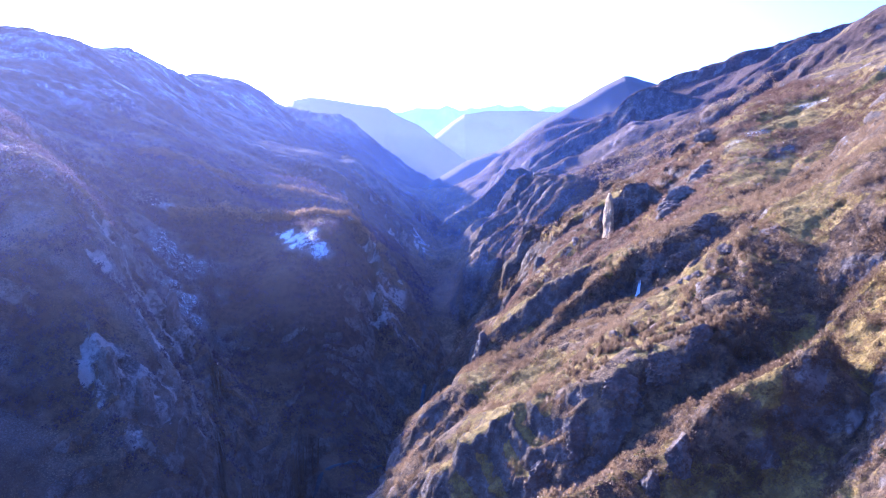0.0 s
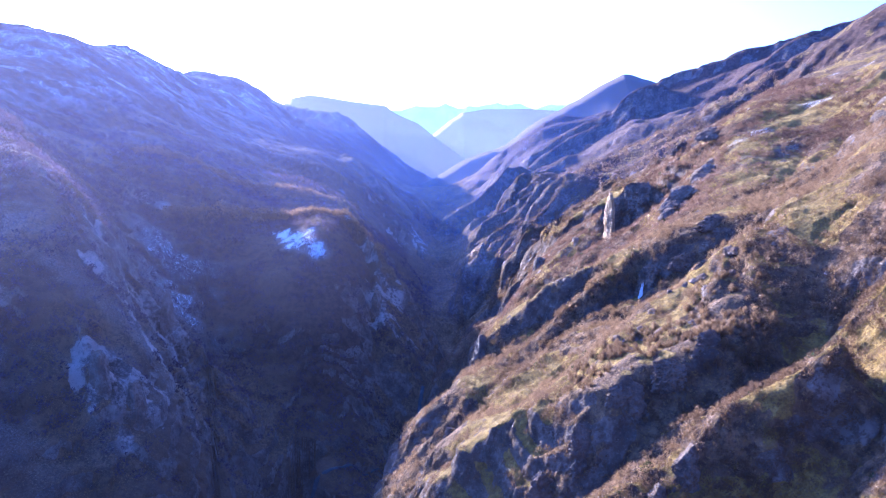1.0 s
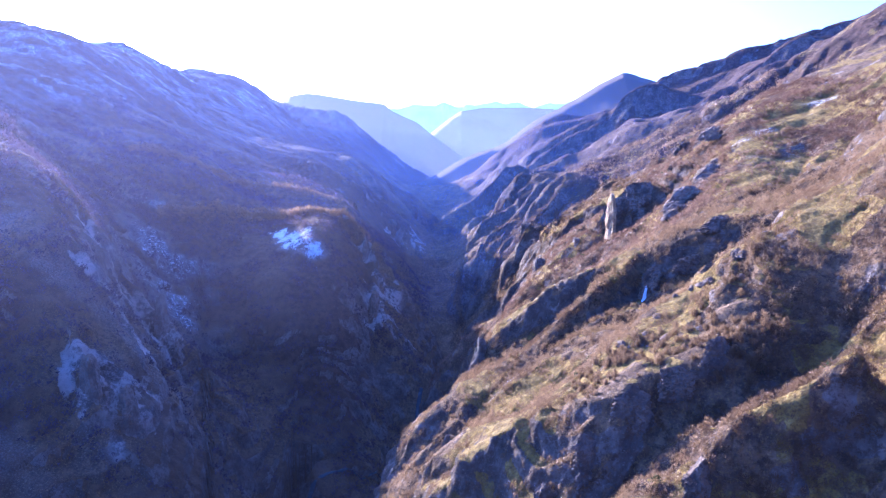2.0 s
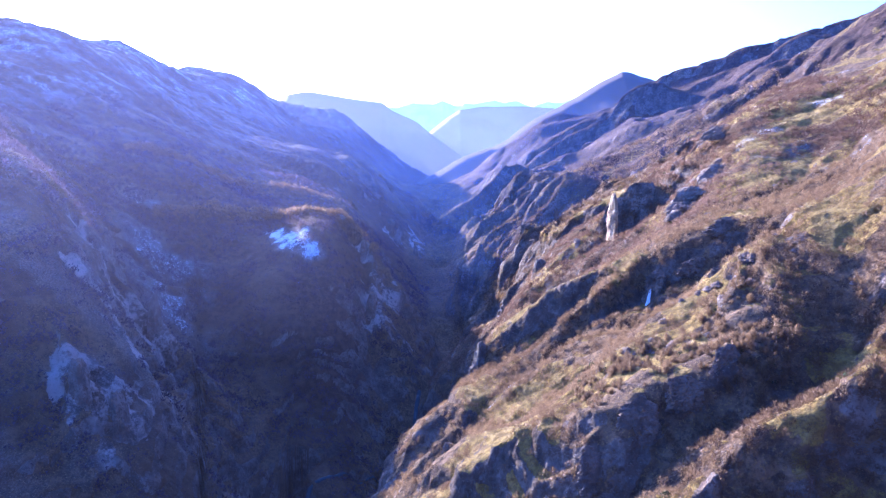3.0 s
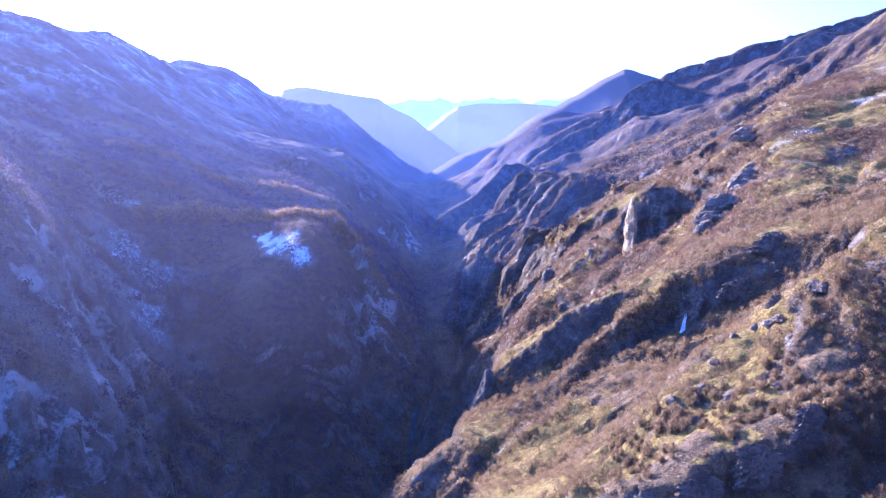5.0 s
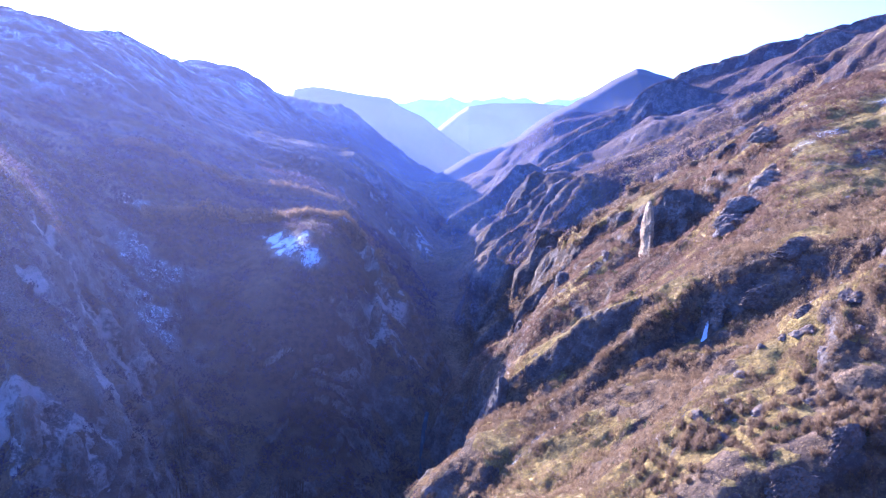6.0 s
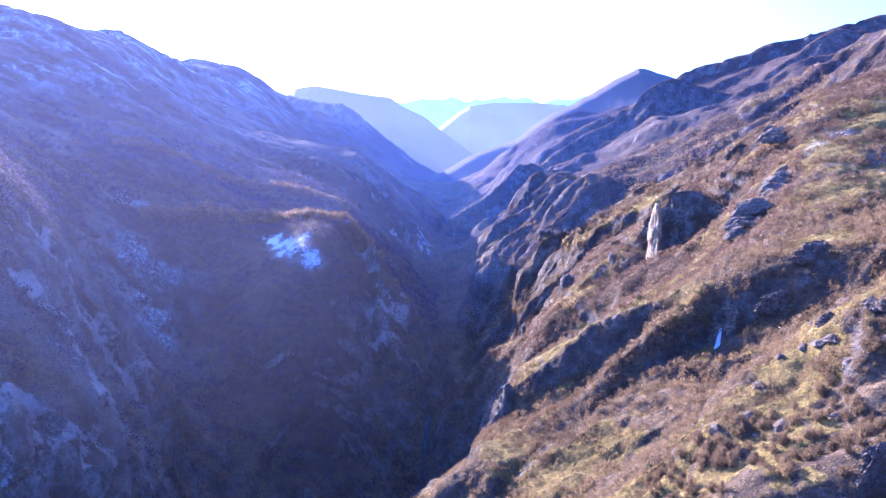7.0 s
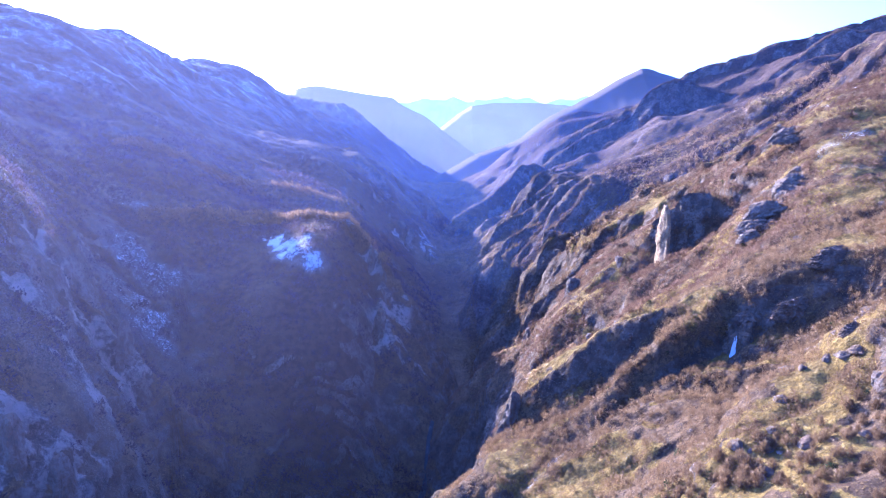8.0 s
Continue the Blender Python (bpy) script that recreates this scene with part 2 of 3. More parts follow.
crest(0.7, 1.0, (170, 270, 176), (162, 280, 170), (153, 288, 166), (146, 292, 163), (139, 302, 157), (130, 310, 154), (121, 318, 149), (114, 322, 140), (101, 310, 131), (88, 300, 127))
crest(1.2, 1.5, (4, 158, 82), (-4, 158, 76), (-11, 158, 66), (-15, 158, 58))
crest(0.5, 0.9, (166, 505, 137), (139, 525, 120), (114, 570, 104))
crest(1.3, 1.2, (78, 404, 86), (62, 414, 64), (45, 420, 47), (33, 431, 35), (18, 436, 24))
crest(1.2, 1.2, (150, 640, 124), (75, 658, 93), (52, 598, 71), (30, 625, 44), (14, 640, 30))
crest(1.2, 1.2, (112, 850, 102), (60, 820, 76), (35, 808, 57), (8, 800, 36))
crest(1.15, 1.3, (-150, 384, 104), (-125, 397, 103), (-104, 412, 98), (-75, 411, 98), (-57, 408, 99), (-46, 398, 90), (-39, 388, 83), (-37, 365, 67), (-31, 350, 57), (-20, 336, 34))
crest(0.9, 1.0, (-195, 455, 132), (-141, 473, 110), (-105, 487, 104), (-74, 500, 93), (-52, 520, 72))
crest(1.1, 1.2, (-122, 600, 98), (-61, 614, 73), (-37, 610, 54), (-13, 612, 29))
crest(1.1, 1.2, (-150, 1020, 84), (-93, 960, 78), (-55, 889, 69), (-24, 900, 45))
crest(1.5, 1.5, (-118, 256, 99), (-103, 252, 82), (-92, 246, 60), (-80, 240, 38))
crest(1.7, 1.5, (-127, 190, 110), (-107, 196, 98), (-92, 180, 86), (-82, 185, 70), (-70, 199, 54), (-60, 205, 30))


def line_offset(x, y, points, near, far, up):
    """The height that a crest or a cut asks for at each place."""
    best = np.full(x.shape, -1e9 if up else 1e9)
    for (ax, ay, az), (bx, by, bz) in zip(points[:-1], points[1:]):
        dx, dy = bx - ax, by - ay
        t = np.clip(((x - ax) * dx + (y - ay) * dy) / (dx * dx + dy * dy), 0, 1)
        ox, oy = x - ax - t * dx, y - ay - t * dy
        d = np.sqrt(ox * ox + oy * oy)
        slope = near + (far - near) * step(-0.6, 0.6, oy / np.maximum(d, 0.5))
        d = d * slope + 0.03 * np.maximum(d - 18, 0) ** 2
        best = np.maximum(best, az + t * (bz - az) - d) if up else np.minimum(best, az + t * (bz - az) + d)
    return best


def soft_max(a, b, k):
    return 0.5 * (a + b + np.sqrt((a - b) ** 2 + k * k)) - 0.15 * k


def gorge_lip(x, y):
    """The height under which the ground stays, fitted to the first camera's sightline where the spurs break off into
    the gorge.
    """
    return np.interp(x, (-60, -19, -14, -5, 6, 9, 14, 22), (-30, 36, 44, 55, 64, 74, 85, 125)) - 0.62 * (y - 205) - 0.4 * np.maximum(y - 205, 0) + 60 * step(176, 164, y) + 90 * step(232, 262, y)


def height(x, y):
    shape = x.shape
    x, y = x.ravel(), y.ravel()
    near = step(900, 250, np.hypot(x, y))
    wx = x + 2.2 * fbm(x, y, 46, 3, 71) + 1.3 * near * ridged(x * 0.5, y, 13, 3, 73)
    wy = y + 2.2 * fbm(x, y, 46, 3, 83) + 1.0 * fbm(x, y, 9, 2, 87)
    z = base_height(wx, wy)
    for lines, up in ((CUTS, False), (CRESTS, True)):
        for side_a, side_b, points in lines:
            xs, ys = [p[0] for p in points], [p[1] for p in points]
            reach = 70
            i = np.nonzero((x > min(xs) - reach) & (x < max(xs) + reach) & (y > min(ys) - reach) & (y < max(ys) + reach))[0]
            want = line_offset(wx[i], wy[i], points, side_a, side_b, up)
            z[i] = soft_max(z[i], want, 2.0) if up else -soft_max(-z[i], -want, 2.0)
    i = np.nonzero((x > -60) & (x < 22) & (y > 160) & (y < 265))[0]
    z[i] = -soft_max(-z[i], -gorge_lip(wx[i], wy[i]), 2.0)
    far = step(280, 900, np.hypot(x, y))
    flank = step(40, 100, x) * step(330, 430, y)
    far = far * (1 - 0.8 * flank)
    z = z + (0.9 + 6 * far) * ridged(wx * 0.5, wy, 34, 4, 11) * 0.7 + 13 * far * ridged(wx * 0.45, wy, 140, 3, 19) * 0.5
    # buttresses over the gorge further on, and long ribs on the mountain beyond
    z = z + 12.0 * (ridged(wx * 0.35, wy, 34, 5, 15) - 0.3) * step(330, 400, y) * step(1000, 700, y) * step(5, 30, x) * step(118, 85, z)
    down, across = 0.43 * wy - 0.9 * wx, 0.9 * wy + 0.43 * wx
    z = z + 15.0 * (ridged(down * 0.16, across, 74, 3, 17) - 0.62) * flank * step(1800, 1300, y)
    z = z + 8.0 * (ridged(wx * 0.3, wy, 60, 3, 21) - 0.3) * step(430, 520, y) * step(1250, 900, y) * step(-15, -50, x) * step(150, 110, z)
    # broken cliff bands with ledges between them
    band = 9.0
    h = z / band + 1.2 * fbm(x, y, 26, 2, 29)
    k = np.floor(h)
    f = h - k
    stepped = (k + step(0.42, 0.88, f) * 0.75 + 0.25 * f) - h
    craggy = step(0.1, 0.7, fbm(x, y, 42, 3, 41) + 0.3 * step(90, 55, z) - 0.1 * step(-10, 10, x)) * (1 - 0.85 * flank * step(85, 110, z))
    z = z + stepped * band * craggy * 0.6
    z = z + 0.5 * fbm(x, y, 6, 4, 57) + 0.35 * near * ridged(x * 0.6, y, 5.5, 3, 63)
    return z.reshape(shape)


def polar_sheet(angles, radii_from, radii_to, count):
    dense = np.concatenate([np.geomspace(radii_from, 60, 40)[:-1], np.geomspace(60, radii_to, 1600)])
    A, R = np.meshgrid(angles, dense, indexing="ij")
    Z = height(R * np.sin(A), R * np.cos(A))
    arc = np.hypot(np.diff(R, axis=1), 0.8 * np.diff(Z, axis=1)) / R[:, 1:] * np.where(R[:, 1:] > 1300, 0.35, np.where(R[:, 1:] < 75, 0.1, 1.0))
    c = np.concatenate([np.zeros((len(angles), 1)), np.cumsum(arc, axis=1)], axis=1)
    c /= c[:, -1:]
    # neighbouring columns share their spacing, so that faces stay even
    pad = np.pad(c, ((2, 2), (0, 0)), mode="edge")
    c = sum(pad[i:i + len(angles)] for i in range(5)) / 5
    want = np.linspace(0, 1, count)
    R2 = np.stack([np.interp(want, c[i], dense) for i in range(len(angles))])
    A2 = np.repeat(angles[:, None], count, axis=1)
    X, Y = R2 * np.sin(A2), R2 * np.cos(A2)
    return X, Y, height(X, Y)


def sheet_mesh(name, X, Y, Z, closed=False):
    na, nr = X.shape
    co = np.stack([X, Y, Z], -1).reshape(-1, 3)
    i, j = np.meshgrid(np.arange(na - (0 if closed else 1)), np.arange(nr - 1), indexing="ij")
    i2 = (i + 1) % na
    quads = np.stack([i * nr + j, i2 * nr + j, i2 * nr + j + 1, i * nr + j + 1], -1).reshape(-1, 4)
    me = bpy.data.meshes.new(name)
    me.vertices.add(len(co))
    me.vertices.foreach_set("co", co.ravel())
    me.loops.add(quads.size)
    me.loops.foreach_set("vertex_index", quads.ravel().astype(np.int32))
    me.polygons.add(len(quads))
    me.polygons.foreach_set("loop_start", np.arange(0, quads.size, 4, dtype=np.int32))
    me.update(calc_edges=True)
    me.polygons.foreach_set("use_smooth", np.ones(len(quads), bool))
    return me


BARE_FACES = ((-102, 249, 9, 8), (-124, 255, 5, 7), (-91, 184, 10, 13), (-99, 216, 5, 6), (-112, 222, 4, 5), (-42, 393, 7, 11), (-35, 354, 8, 11), (-16, 346, 6, 7), (-27, 372, 7, 8), (-22, 660, 10, 24), (-40, 612, 12, 10))


def bare_face(x, y):
    """Pale limestone showing through on the wooded gorge wall, 0 to 1."""
    v = np.zeros(x.shape)
    edge = 0.8 * fbm(x, y, 6, 4, 131)
    for cx, cy, rx, ry in BARE_FACES:
        v = np.maximum(v, step(1.2, 0.4, np.hypot((x - cx) / rx, (y - cy) / ry) + edge))
    return v


def grassy_ledge(x, y):
    """Dry grass along the top of the spur, 0 to 1."""
    return step(5.5, 1.5, -line_offset(x, y, ((50, 198, 0), (38, 202, 0), (27, 205, 0), (17, 206, 0)), 1, 1, True) + 2.5 * fbm(x, y, 5, 3, 141))


def cover_of(x, y, z, slope):
    """Rock, straw-coloured grass and snow over the ground, 0 to 1 each."""
    rough = 0.7 * noise3(x / 9, y / 9, z / 7, 91) + 0.4 * noise3(x / 3.5, y / 3.5, z / 2.5, 92)
    rock = step(1.2, 2.1, slope + rough - 0.1 * step(-20, -60, x) - 0.25 * step(0, 12, x) * step(230, 190, y))
    straw = step(-0.1, 0.7, fbm(x, y, 13, 4, 97) + 0.6 - 0.55 * slope + 0.5 * step(0.55, 0.25, slope)) * step(-25, 8, x) * step(45, 65, z) * (1 - 0.3 * step(205, 260, y) - 0.5 * step(330, 650, y))
    streak = fbm(x * 0.35, y * 0.9, 9, 4, 109)
    straw = np.maximum(straw, grassy_ledge(x, y) * step(1.1, 0.6, slope))
    pale = bare_face(x, y)
    rock = np.maximum(rock, 0.9 * pale)
    left = step(-45, -95, x)
    high = step(105, 190, z + 15 * fbm(x, y, 60, 3, 103))
    chute = step(34, 10, np.abs(x + 134 + 0.45 * (y - 345))) * step(285, 315, y) * step(425, 385, y)
    bank = step(62, 30, np.hypot(x + 125, (y - 212) * 0.8)) * 0.8
    snow = left * (0.50 * high + 0.46 * chute + 0.26 * bank + 0.04) * step(-0.5, 0.7, streak + 0.4 * fbm(x, y, 3.5, 3, 119))
    patch = step(1.2, 0.6, np.hypot((x + 77 + 0.6 * (y - 369)) / 11, (y - 369) / 19) + 0.4 * fbm(x, y, 9, 2, 113)) * (0.66 + 0.25 * fbm(x, y, 3, 3, 115))
    ledge = step(1.2, 0.8, np.hypot((x + 62) / 11, (y - 409) / 4)) * 0.6
    up = step(128, 150, z) * step(60, 90, x) * step(420, 330, y) * step(0.55, 0.95, fbm(x, y, 8, 3, 117)) * 0.5
    bed = step(1.6, 0.4, -line_offset(x, y, ((23, 181, 0), (18, 178, 0), (13, 175, 0), (8, 171, 0)), 1, 1, True)) * step(-0.25, 0.35, fbm(x, y, 2.5, 3, 121)) * 0.55
    snow = np.maximum(snow, bed)
    snow = np.maximum(np.maximum(snow, np.maximum(patch, ledge)), up)
    return rock, straw, snow, pale


def build_ground():
    fine = np.radians(np.linspace(-42, 42, 590))
    rest = np.radians(np.linspace(42, 318, 60))[1:-1]
    angles = np.concatenate([fine, rest])
    X, Y, Z = polar_sheet(angles, 0.4, 4900.0, 1000)
    me = sheet_mesh("ground", X, Y, Z, closed=True)
    me.materials.append(GROUND)
    nz = np.empty(3 * len(me.vertices))
    me.vertex_normals.foreach_get("vector", nz)
    nz = np.clip(np.abs(nz.reshape(-1, 3)[:, 2]), 0.05, 1).reshape(X.shape)
    slope = np.sqrt(1 - nz * nz) / nz
    # weathered relief on the steep rock: flutes, beds and cracks, out along the face
    normal = np.empty(3 * len(me.vertices))
    me.vertex_normals.foreach_get("vector", normal)
    normal = normal.reshape(*X.shape, 3)
    steep = step(0.9, 1.7, slope) * step(1500, 500, np.hypot(X, Y))
    relief = 0.0
    for size, amp, seed in ((9.0, 1.1, 501), (4.2, 0.7, 502), (2.0, 0.42, 503), (1.0, 0.22, 504)):
        relief = relief + amp * (0.6 - 2 * np.abs(noise3(X / size, Y / size, Z / size * 0.55, seed)))
    relief = relief + 3.0 * (0.6 - 2 * np.abs(noise3(X / 24, Y / 24, Z / 40, 507))) * step(320, 420, np.hypot(X, Y))
    relief = relief + 0.35 * noise3(X / 14, Y / 14, Z / 1.6, 505) + 0.25 * noise3(X / 8, Y / 8, Z / 0.9, 506)
    co = np.stack([X, Y, Z], -1) + normal * (steep * relief)[..., None]
    me.vertices.foreach_set("co", co.ravel())
    me.update()
    rock, straw, snow, pale = cover_of(X, Y, Z, slope)
    col = me.color_attributes.new("cover", "FLOAT_COLOR", "POINT")
    col.data.foreach_set("color", np.stack([rock, straw, snow, pale], -1).ravel().astype(np.float32))
    woods = np.maximum(step(330, 470, Y + 60 * fbm(X, Y, 90, 3, 151)), step(-15, -40, X)) * np.maximum(step(20, 60, X), 0.9 * step(-15, -40, X)) * (0.75 + 0.35 * fbm(X, Y, 45, 4, 153))
    me.attributes.new("woods", "FLOAT", "POINT").data.foreach_set("value", woods.ravel().astype(np.float32))
    return tagged(new("ground", me), "steep brown gorge slopes with grey limestone cliffs and snow dust", "mountain slope", kind="structure")


ground = build_ground()


# ---- far ridges ----
def far_ridge(name, crest, y0, depth, fall, rough, mat, label):
    """A ridge across the valley's end: its crest as (x, z) places at y0, sloping down to both sides."""
    xs = np.linspace(crest[0][0], crest[-1][0], 260)
    zs = np.interp(xs, [c[0] for c in crest], [c[1] for c in crest])
    zs = zs + rough * fbm(xs, 0 * xs, 90, 5, 7) * 0.5
    v = np.linspace(-1, 1, 41)
    X, V = np.meshgrid(xs, v, indexing="ij")
    Z = zs[:, None] - fall * np.abs(V) ** 0.9 + rough * 2.2 * np.abs(V) * ridged(X, V * depth * 0.5, 160, 4, 23)
    me = sheet_mesh(name, X, y0 + V * depth, Z)
    me.materials.append(mat)
    return tagged(new(name, me), label, "mountain", kind="structure")


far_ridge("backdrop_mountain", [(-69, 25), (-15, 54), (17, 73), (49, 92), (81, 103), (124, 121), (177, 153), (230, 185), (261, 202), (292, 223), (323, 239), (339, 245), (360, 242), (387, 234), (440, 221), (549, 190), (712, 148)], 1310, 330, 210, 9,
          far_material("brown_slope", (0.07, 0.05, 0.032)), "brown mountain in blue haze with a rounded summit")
# these three ridges carry their haze as tint and emission
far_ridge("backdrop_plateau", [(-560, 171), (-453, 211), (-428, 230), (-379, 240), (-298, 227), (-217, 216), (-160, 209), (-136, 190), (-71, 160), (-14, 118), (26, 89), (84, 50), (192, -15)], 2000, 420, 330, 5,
          far_material("blue_hill_haze_glow", (0.16, 0.15, 0.20), (0.58, 0.42, 0.50), 0.09), "flat-topped mountain with a thin snow crest, haze put in as blue glow")
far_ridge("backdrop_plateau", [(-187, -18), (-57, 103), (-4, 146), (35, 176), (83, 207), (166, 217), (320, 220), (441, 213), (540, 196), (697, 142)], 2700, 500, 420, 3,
          far_material("pale_hill_haze_glow", (0.17, 0.14, 0.18), (0.62, 0.47, 0.66), 0.11), "table mountain closing the valley, haze put in as pale violet glow")
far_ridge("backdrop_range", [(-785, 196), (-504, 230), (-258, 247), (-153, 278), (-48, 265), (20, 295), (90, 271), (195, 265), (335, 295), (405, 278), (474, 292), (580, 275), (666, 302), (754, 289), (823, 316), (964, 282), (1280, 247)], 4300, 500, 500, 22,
          far_material("far_snow_haze_glow", (0.6, 0.68, 0.8), (0.60, 0.62, 0.70), 0.16), "distant snow-covered mountain range, haze put in as glow")


# ---- haze veils ----
def veil_material(name, colour):
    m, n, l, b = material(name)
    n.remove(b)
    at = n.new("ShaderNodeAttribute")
    at.attribute_name = "veil_amount"
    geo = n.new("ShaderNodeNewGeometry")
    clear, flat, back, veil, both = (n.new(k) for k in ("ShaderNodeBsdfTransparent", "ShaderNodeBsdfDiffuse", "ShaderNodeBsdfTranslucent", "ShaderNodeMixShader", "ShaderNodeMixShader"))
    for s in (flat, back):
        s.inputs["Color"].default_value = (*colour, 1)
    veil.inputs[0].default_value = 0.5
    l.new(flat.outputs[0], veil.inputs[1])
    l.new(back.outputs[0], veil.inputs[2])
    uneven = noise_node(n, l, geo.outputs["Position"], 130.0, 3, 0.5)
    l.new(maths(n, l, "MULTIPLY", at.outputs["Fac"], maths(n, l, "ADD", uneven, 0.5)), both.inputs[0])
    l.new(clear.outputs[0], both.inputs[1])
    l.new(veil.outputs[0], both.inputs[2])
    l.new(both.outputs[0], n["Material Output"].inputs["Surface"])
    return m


# tinted see-through colours that stand in for haze and sun glare
BLUE_VEIL = veil_material("blue_veil", (0.17, 0.29, 0.90))
PALE_VEIL = veil_material("pale_veil", (0.40, 0.47, 0.85))
GLARE_VEIL = veil_material("glare_veil", (0.62, 0.60, 0.88))


def haze_veil(y, density, mat, left=-46.0, right=46.0, top=330.0, low=0.0):
    """Translucent sheet added in place of haze, lit by sun and sky; it thins out upwards and to its ends."""
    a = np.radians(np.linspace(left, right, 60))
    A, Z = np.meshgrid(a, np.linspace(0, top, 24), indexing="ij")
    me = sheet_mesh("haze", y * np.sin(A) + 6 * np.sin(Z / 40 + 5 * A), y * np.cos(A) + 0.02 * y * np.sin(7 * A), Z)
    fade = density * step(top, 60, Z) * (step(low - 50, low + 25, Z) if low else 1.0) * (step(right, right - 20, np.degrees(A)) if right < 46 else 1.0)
    me.attributes.new("veil_amount", "FLOAT", "POINT").data.foreach_set("value", fade.ravel().astype(np.float32))
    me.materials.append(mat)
    return tagged(new("backdrop_veil", me), "added translucent sheet across the valley in place of haze and glare", "haze", kind="structure")


# near veil, added to lift the dark tones everywhere
haze_veil(72, 0.0055, PALE_VEIL)
# sheet added on the left to imitate the glow of the sun's glare
haze_veil(118, 0.13, GLARE_VEIL, -46, 4, 380, 160)
# farther sheets add the bluing of distance in steps
for far, density, mat in ((470, 0.028, BLUE_VEIL), (660, 0.028, BLUE_VEIL), (950, 0.036, BLUE_VEIL), (1250, 0.05, PALE_VEIL), (1750, 0.07, PALE_VEIL)):
    haze_veil(far, density, mat)


# ---- things ----
def link_mesh(name, me, mat, parent=None, label=""):
    me.materials.append(mat)
    ob = new(name, me)
    if parent is not None:
        ob.parent = parent
    return tagged(ob, label)


def at_ground(x, y):
    return float(height(np.array([float(x)]), np.array([float(y)]))[0])


def rock_material(name, dark, light, stain):
    m, n, l, b = material(name)
    geo, info = n.new("ShaderNodeNewGeometry"), n.new("ShaderNodeObjectInfo")
    pos = geo.outputs["Position"]
    fine, mid = noise_node(n, l, pos, 0.8, 6, 0.7), noise_node(n, l, pos, 3.5, 6, 0.65)
    c = mix_colour(n, l, ramp(n, l, mid, 0.38, 0.62), dark, light)
    c = mix_colour(n, l, ramp(n, l, fine, 0.47, 0.6), c, stain)
    moss = n.new("ShaderNodeSeparateXYZ")
    l.new(geo.outputs["Normal"], moss.inputs[0])
    top = ramp(n, l, maths(n, l, "ADD", moss.outputs["Z"], maths(n, l, "MULTIPLY", maths(n, l, "SUBTRACT", mid, 0.5), 1.2)), 0.55, 0.8)
    c = mix_colour(n, l, top, c, (0.17, 0.115, 0.07))
    c = mix_colour(n, l, maths(n, l, "MULTIPLY", info.outputs["Random"], 0.35), c, (0.15, 0.12, 0.10))
    l.new(c, b.inputs["Base Color"])
    b.inputs["Roughness"].default_value = 0.92
    b.inputs["Specular IOR Level"].default_value = 0.2
    bump(n, l, b, maths(n, l, "ADD", fine, maths(n, l, "MULTIPLY", mid, 2.0)), 1.0, 1.0)
    return m


ROCK = rock_material("limestone", (0.055, 0.043, 0.034), (0.20, 0.165, 0.13), (0.10, 0.068, 0.042))
# lighter copy of the limestone, with the ribs' sunlight in its colour
SUNLIT_SLAB = rock_material("sunlit_bedded_limestone", (0.10, 0.08, 0.064), (0.30, 0.25, 0.195), (0.145, 0.105, 0.072))
# bright yellow limestone: the pillar's golden sunlight is put into the colour
SUNLIT_ROCK = rock_material("sunlit_limestone", (0.36, 0.25, 0.11), (0.64, 0.48, 0.25), (0.32, 0.20, 0.09))


def rock_mesh(seed, w, d, h, fine=4, upright=1.0):
    """A broken block of limestone: split along uneven planes, then weathered into flutes and ledges."""
    rng = random.Random(seed)
    planes = []
    for k in range(22):
        a, t = rng.uniform(0, 6.283), rng.uniform(-0.25, 1.0) * (0.55 if upright < 1 else 1.0)
        planes.append((Vector((math.cos(a) * math.cos(t), math.sin(a) * math.cos(t), math.sin(t))), rng.uniform(0.55, 0.88) if upright > 0.5 else rng.uniform(0.75, 0.98)))
    bm = bmesh.new()
    bmesh.ops.create_icosphere(bm, subdivisions=fine, radius=1.15)
    size = max(w, d, h)
    o = Vector((seed * 3.7, seed * 1.9, seed * 5.3))
    for v in bm.verts:
        p = v.co.copy()
        for q, reach in planes:
            over = p.dot(q) - reach
            if over > 0:
                p -= q * over
        s = Vector((p.x * w, p.y * d, p.z * h)) / size
        flute = noise.ridged_multi_fractal(Vector((s.x * 7, s.y * 7, s.z * 2.4 * upright)) + o, 0.7, 2.1, 6, 1.0, 2.0) - 1.2
        lump = noise.fractal(s * 6 + o, 0.7, 2.0, 6)
        bed = noise.noise(Vector((s.x * 2, s.y * 2, s.z * 16)) + o)
        k = 1 + 0.15 * flute + 0.15 * lump + 0.11 * bed
        v.co = Vector((p.x * w * 0.6 * k, p.y * d * 0.6 * k, p.z * h * 0.55 * (1 + 0.08 * lump)))
        if p.z < 0:
            v.co.x *= 1 + 0.35 * -p.z
            v.co.y *= 1 + 0.35 * -p.z
    me = bpy.data.meshes.new("rock")
    bm.to_mesh(me)
    bm.free()
    return me


def rock(name, label, category, seed, x, y, w, d, h, turn=0.0, sunk=0.35, lean=0.0, fine=4, upright=1.0, group="", top=None, mat=None):
    ob = link_mesh(name, rock_mesh(seed, w, d, h, fine, upright), mat or ROCK)
    ob.matrix_world = pose(x, y, at_ground(x, y) + h * (0.5 - sunk) if top is None else top - 0.45 * h, lean, 0, turn)
    return tagged(ob, label, category, group)


rock("rock_tower", "tall craggy limestone tower, dark with scrub on its shaded side", "rock", 3, 84, 284, 37, 18, 48, 8, 0.45, 0, 5, 1.0, top=127.5)
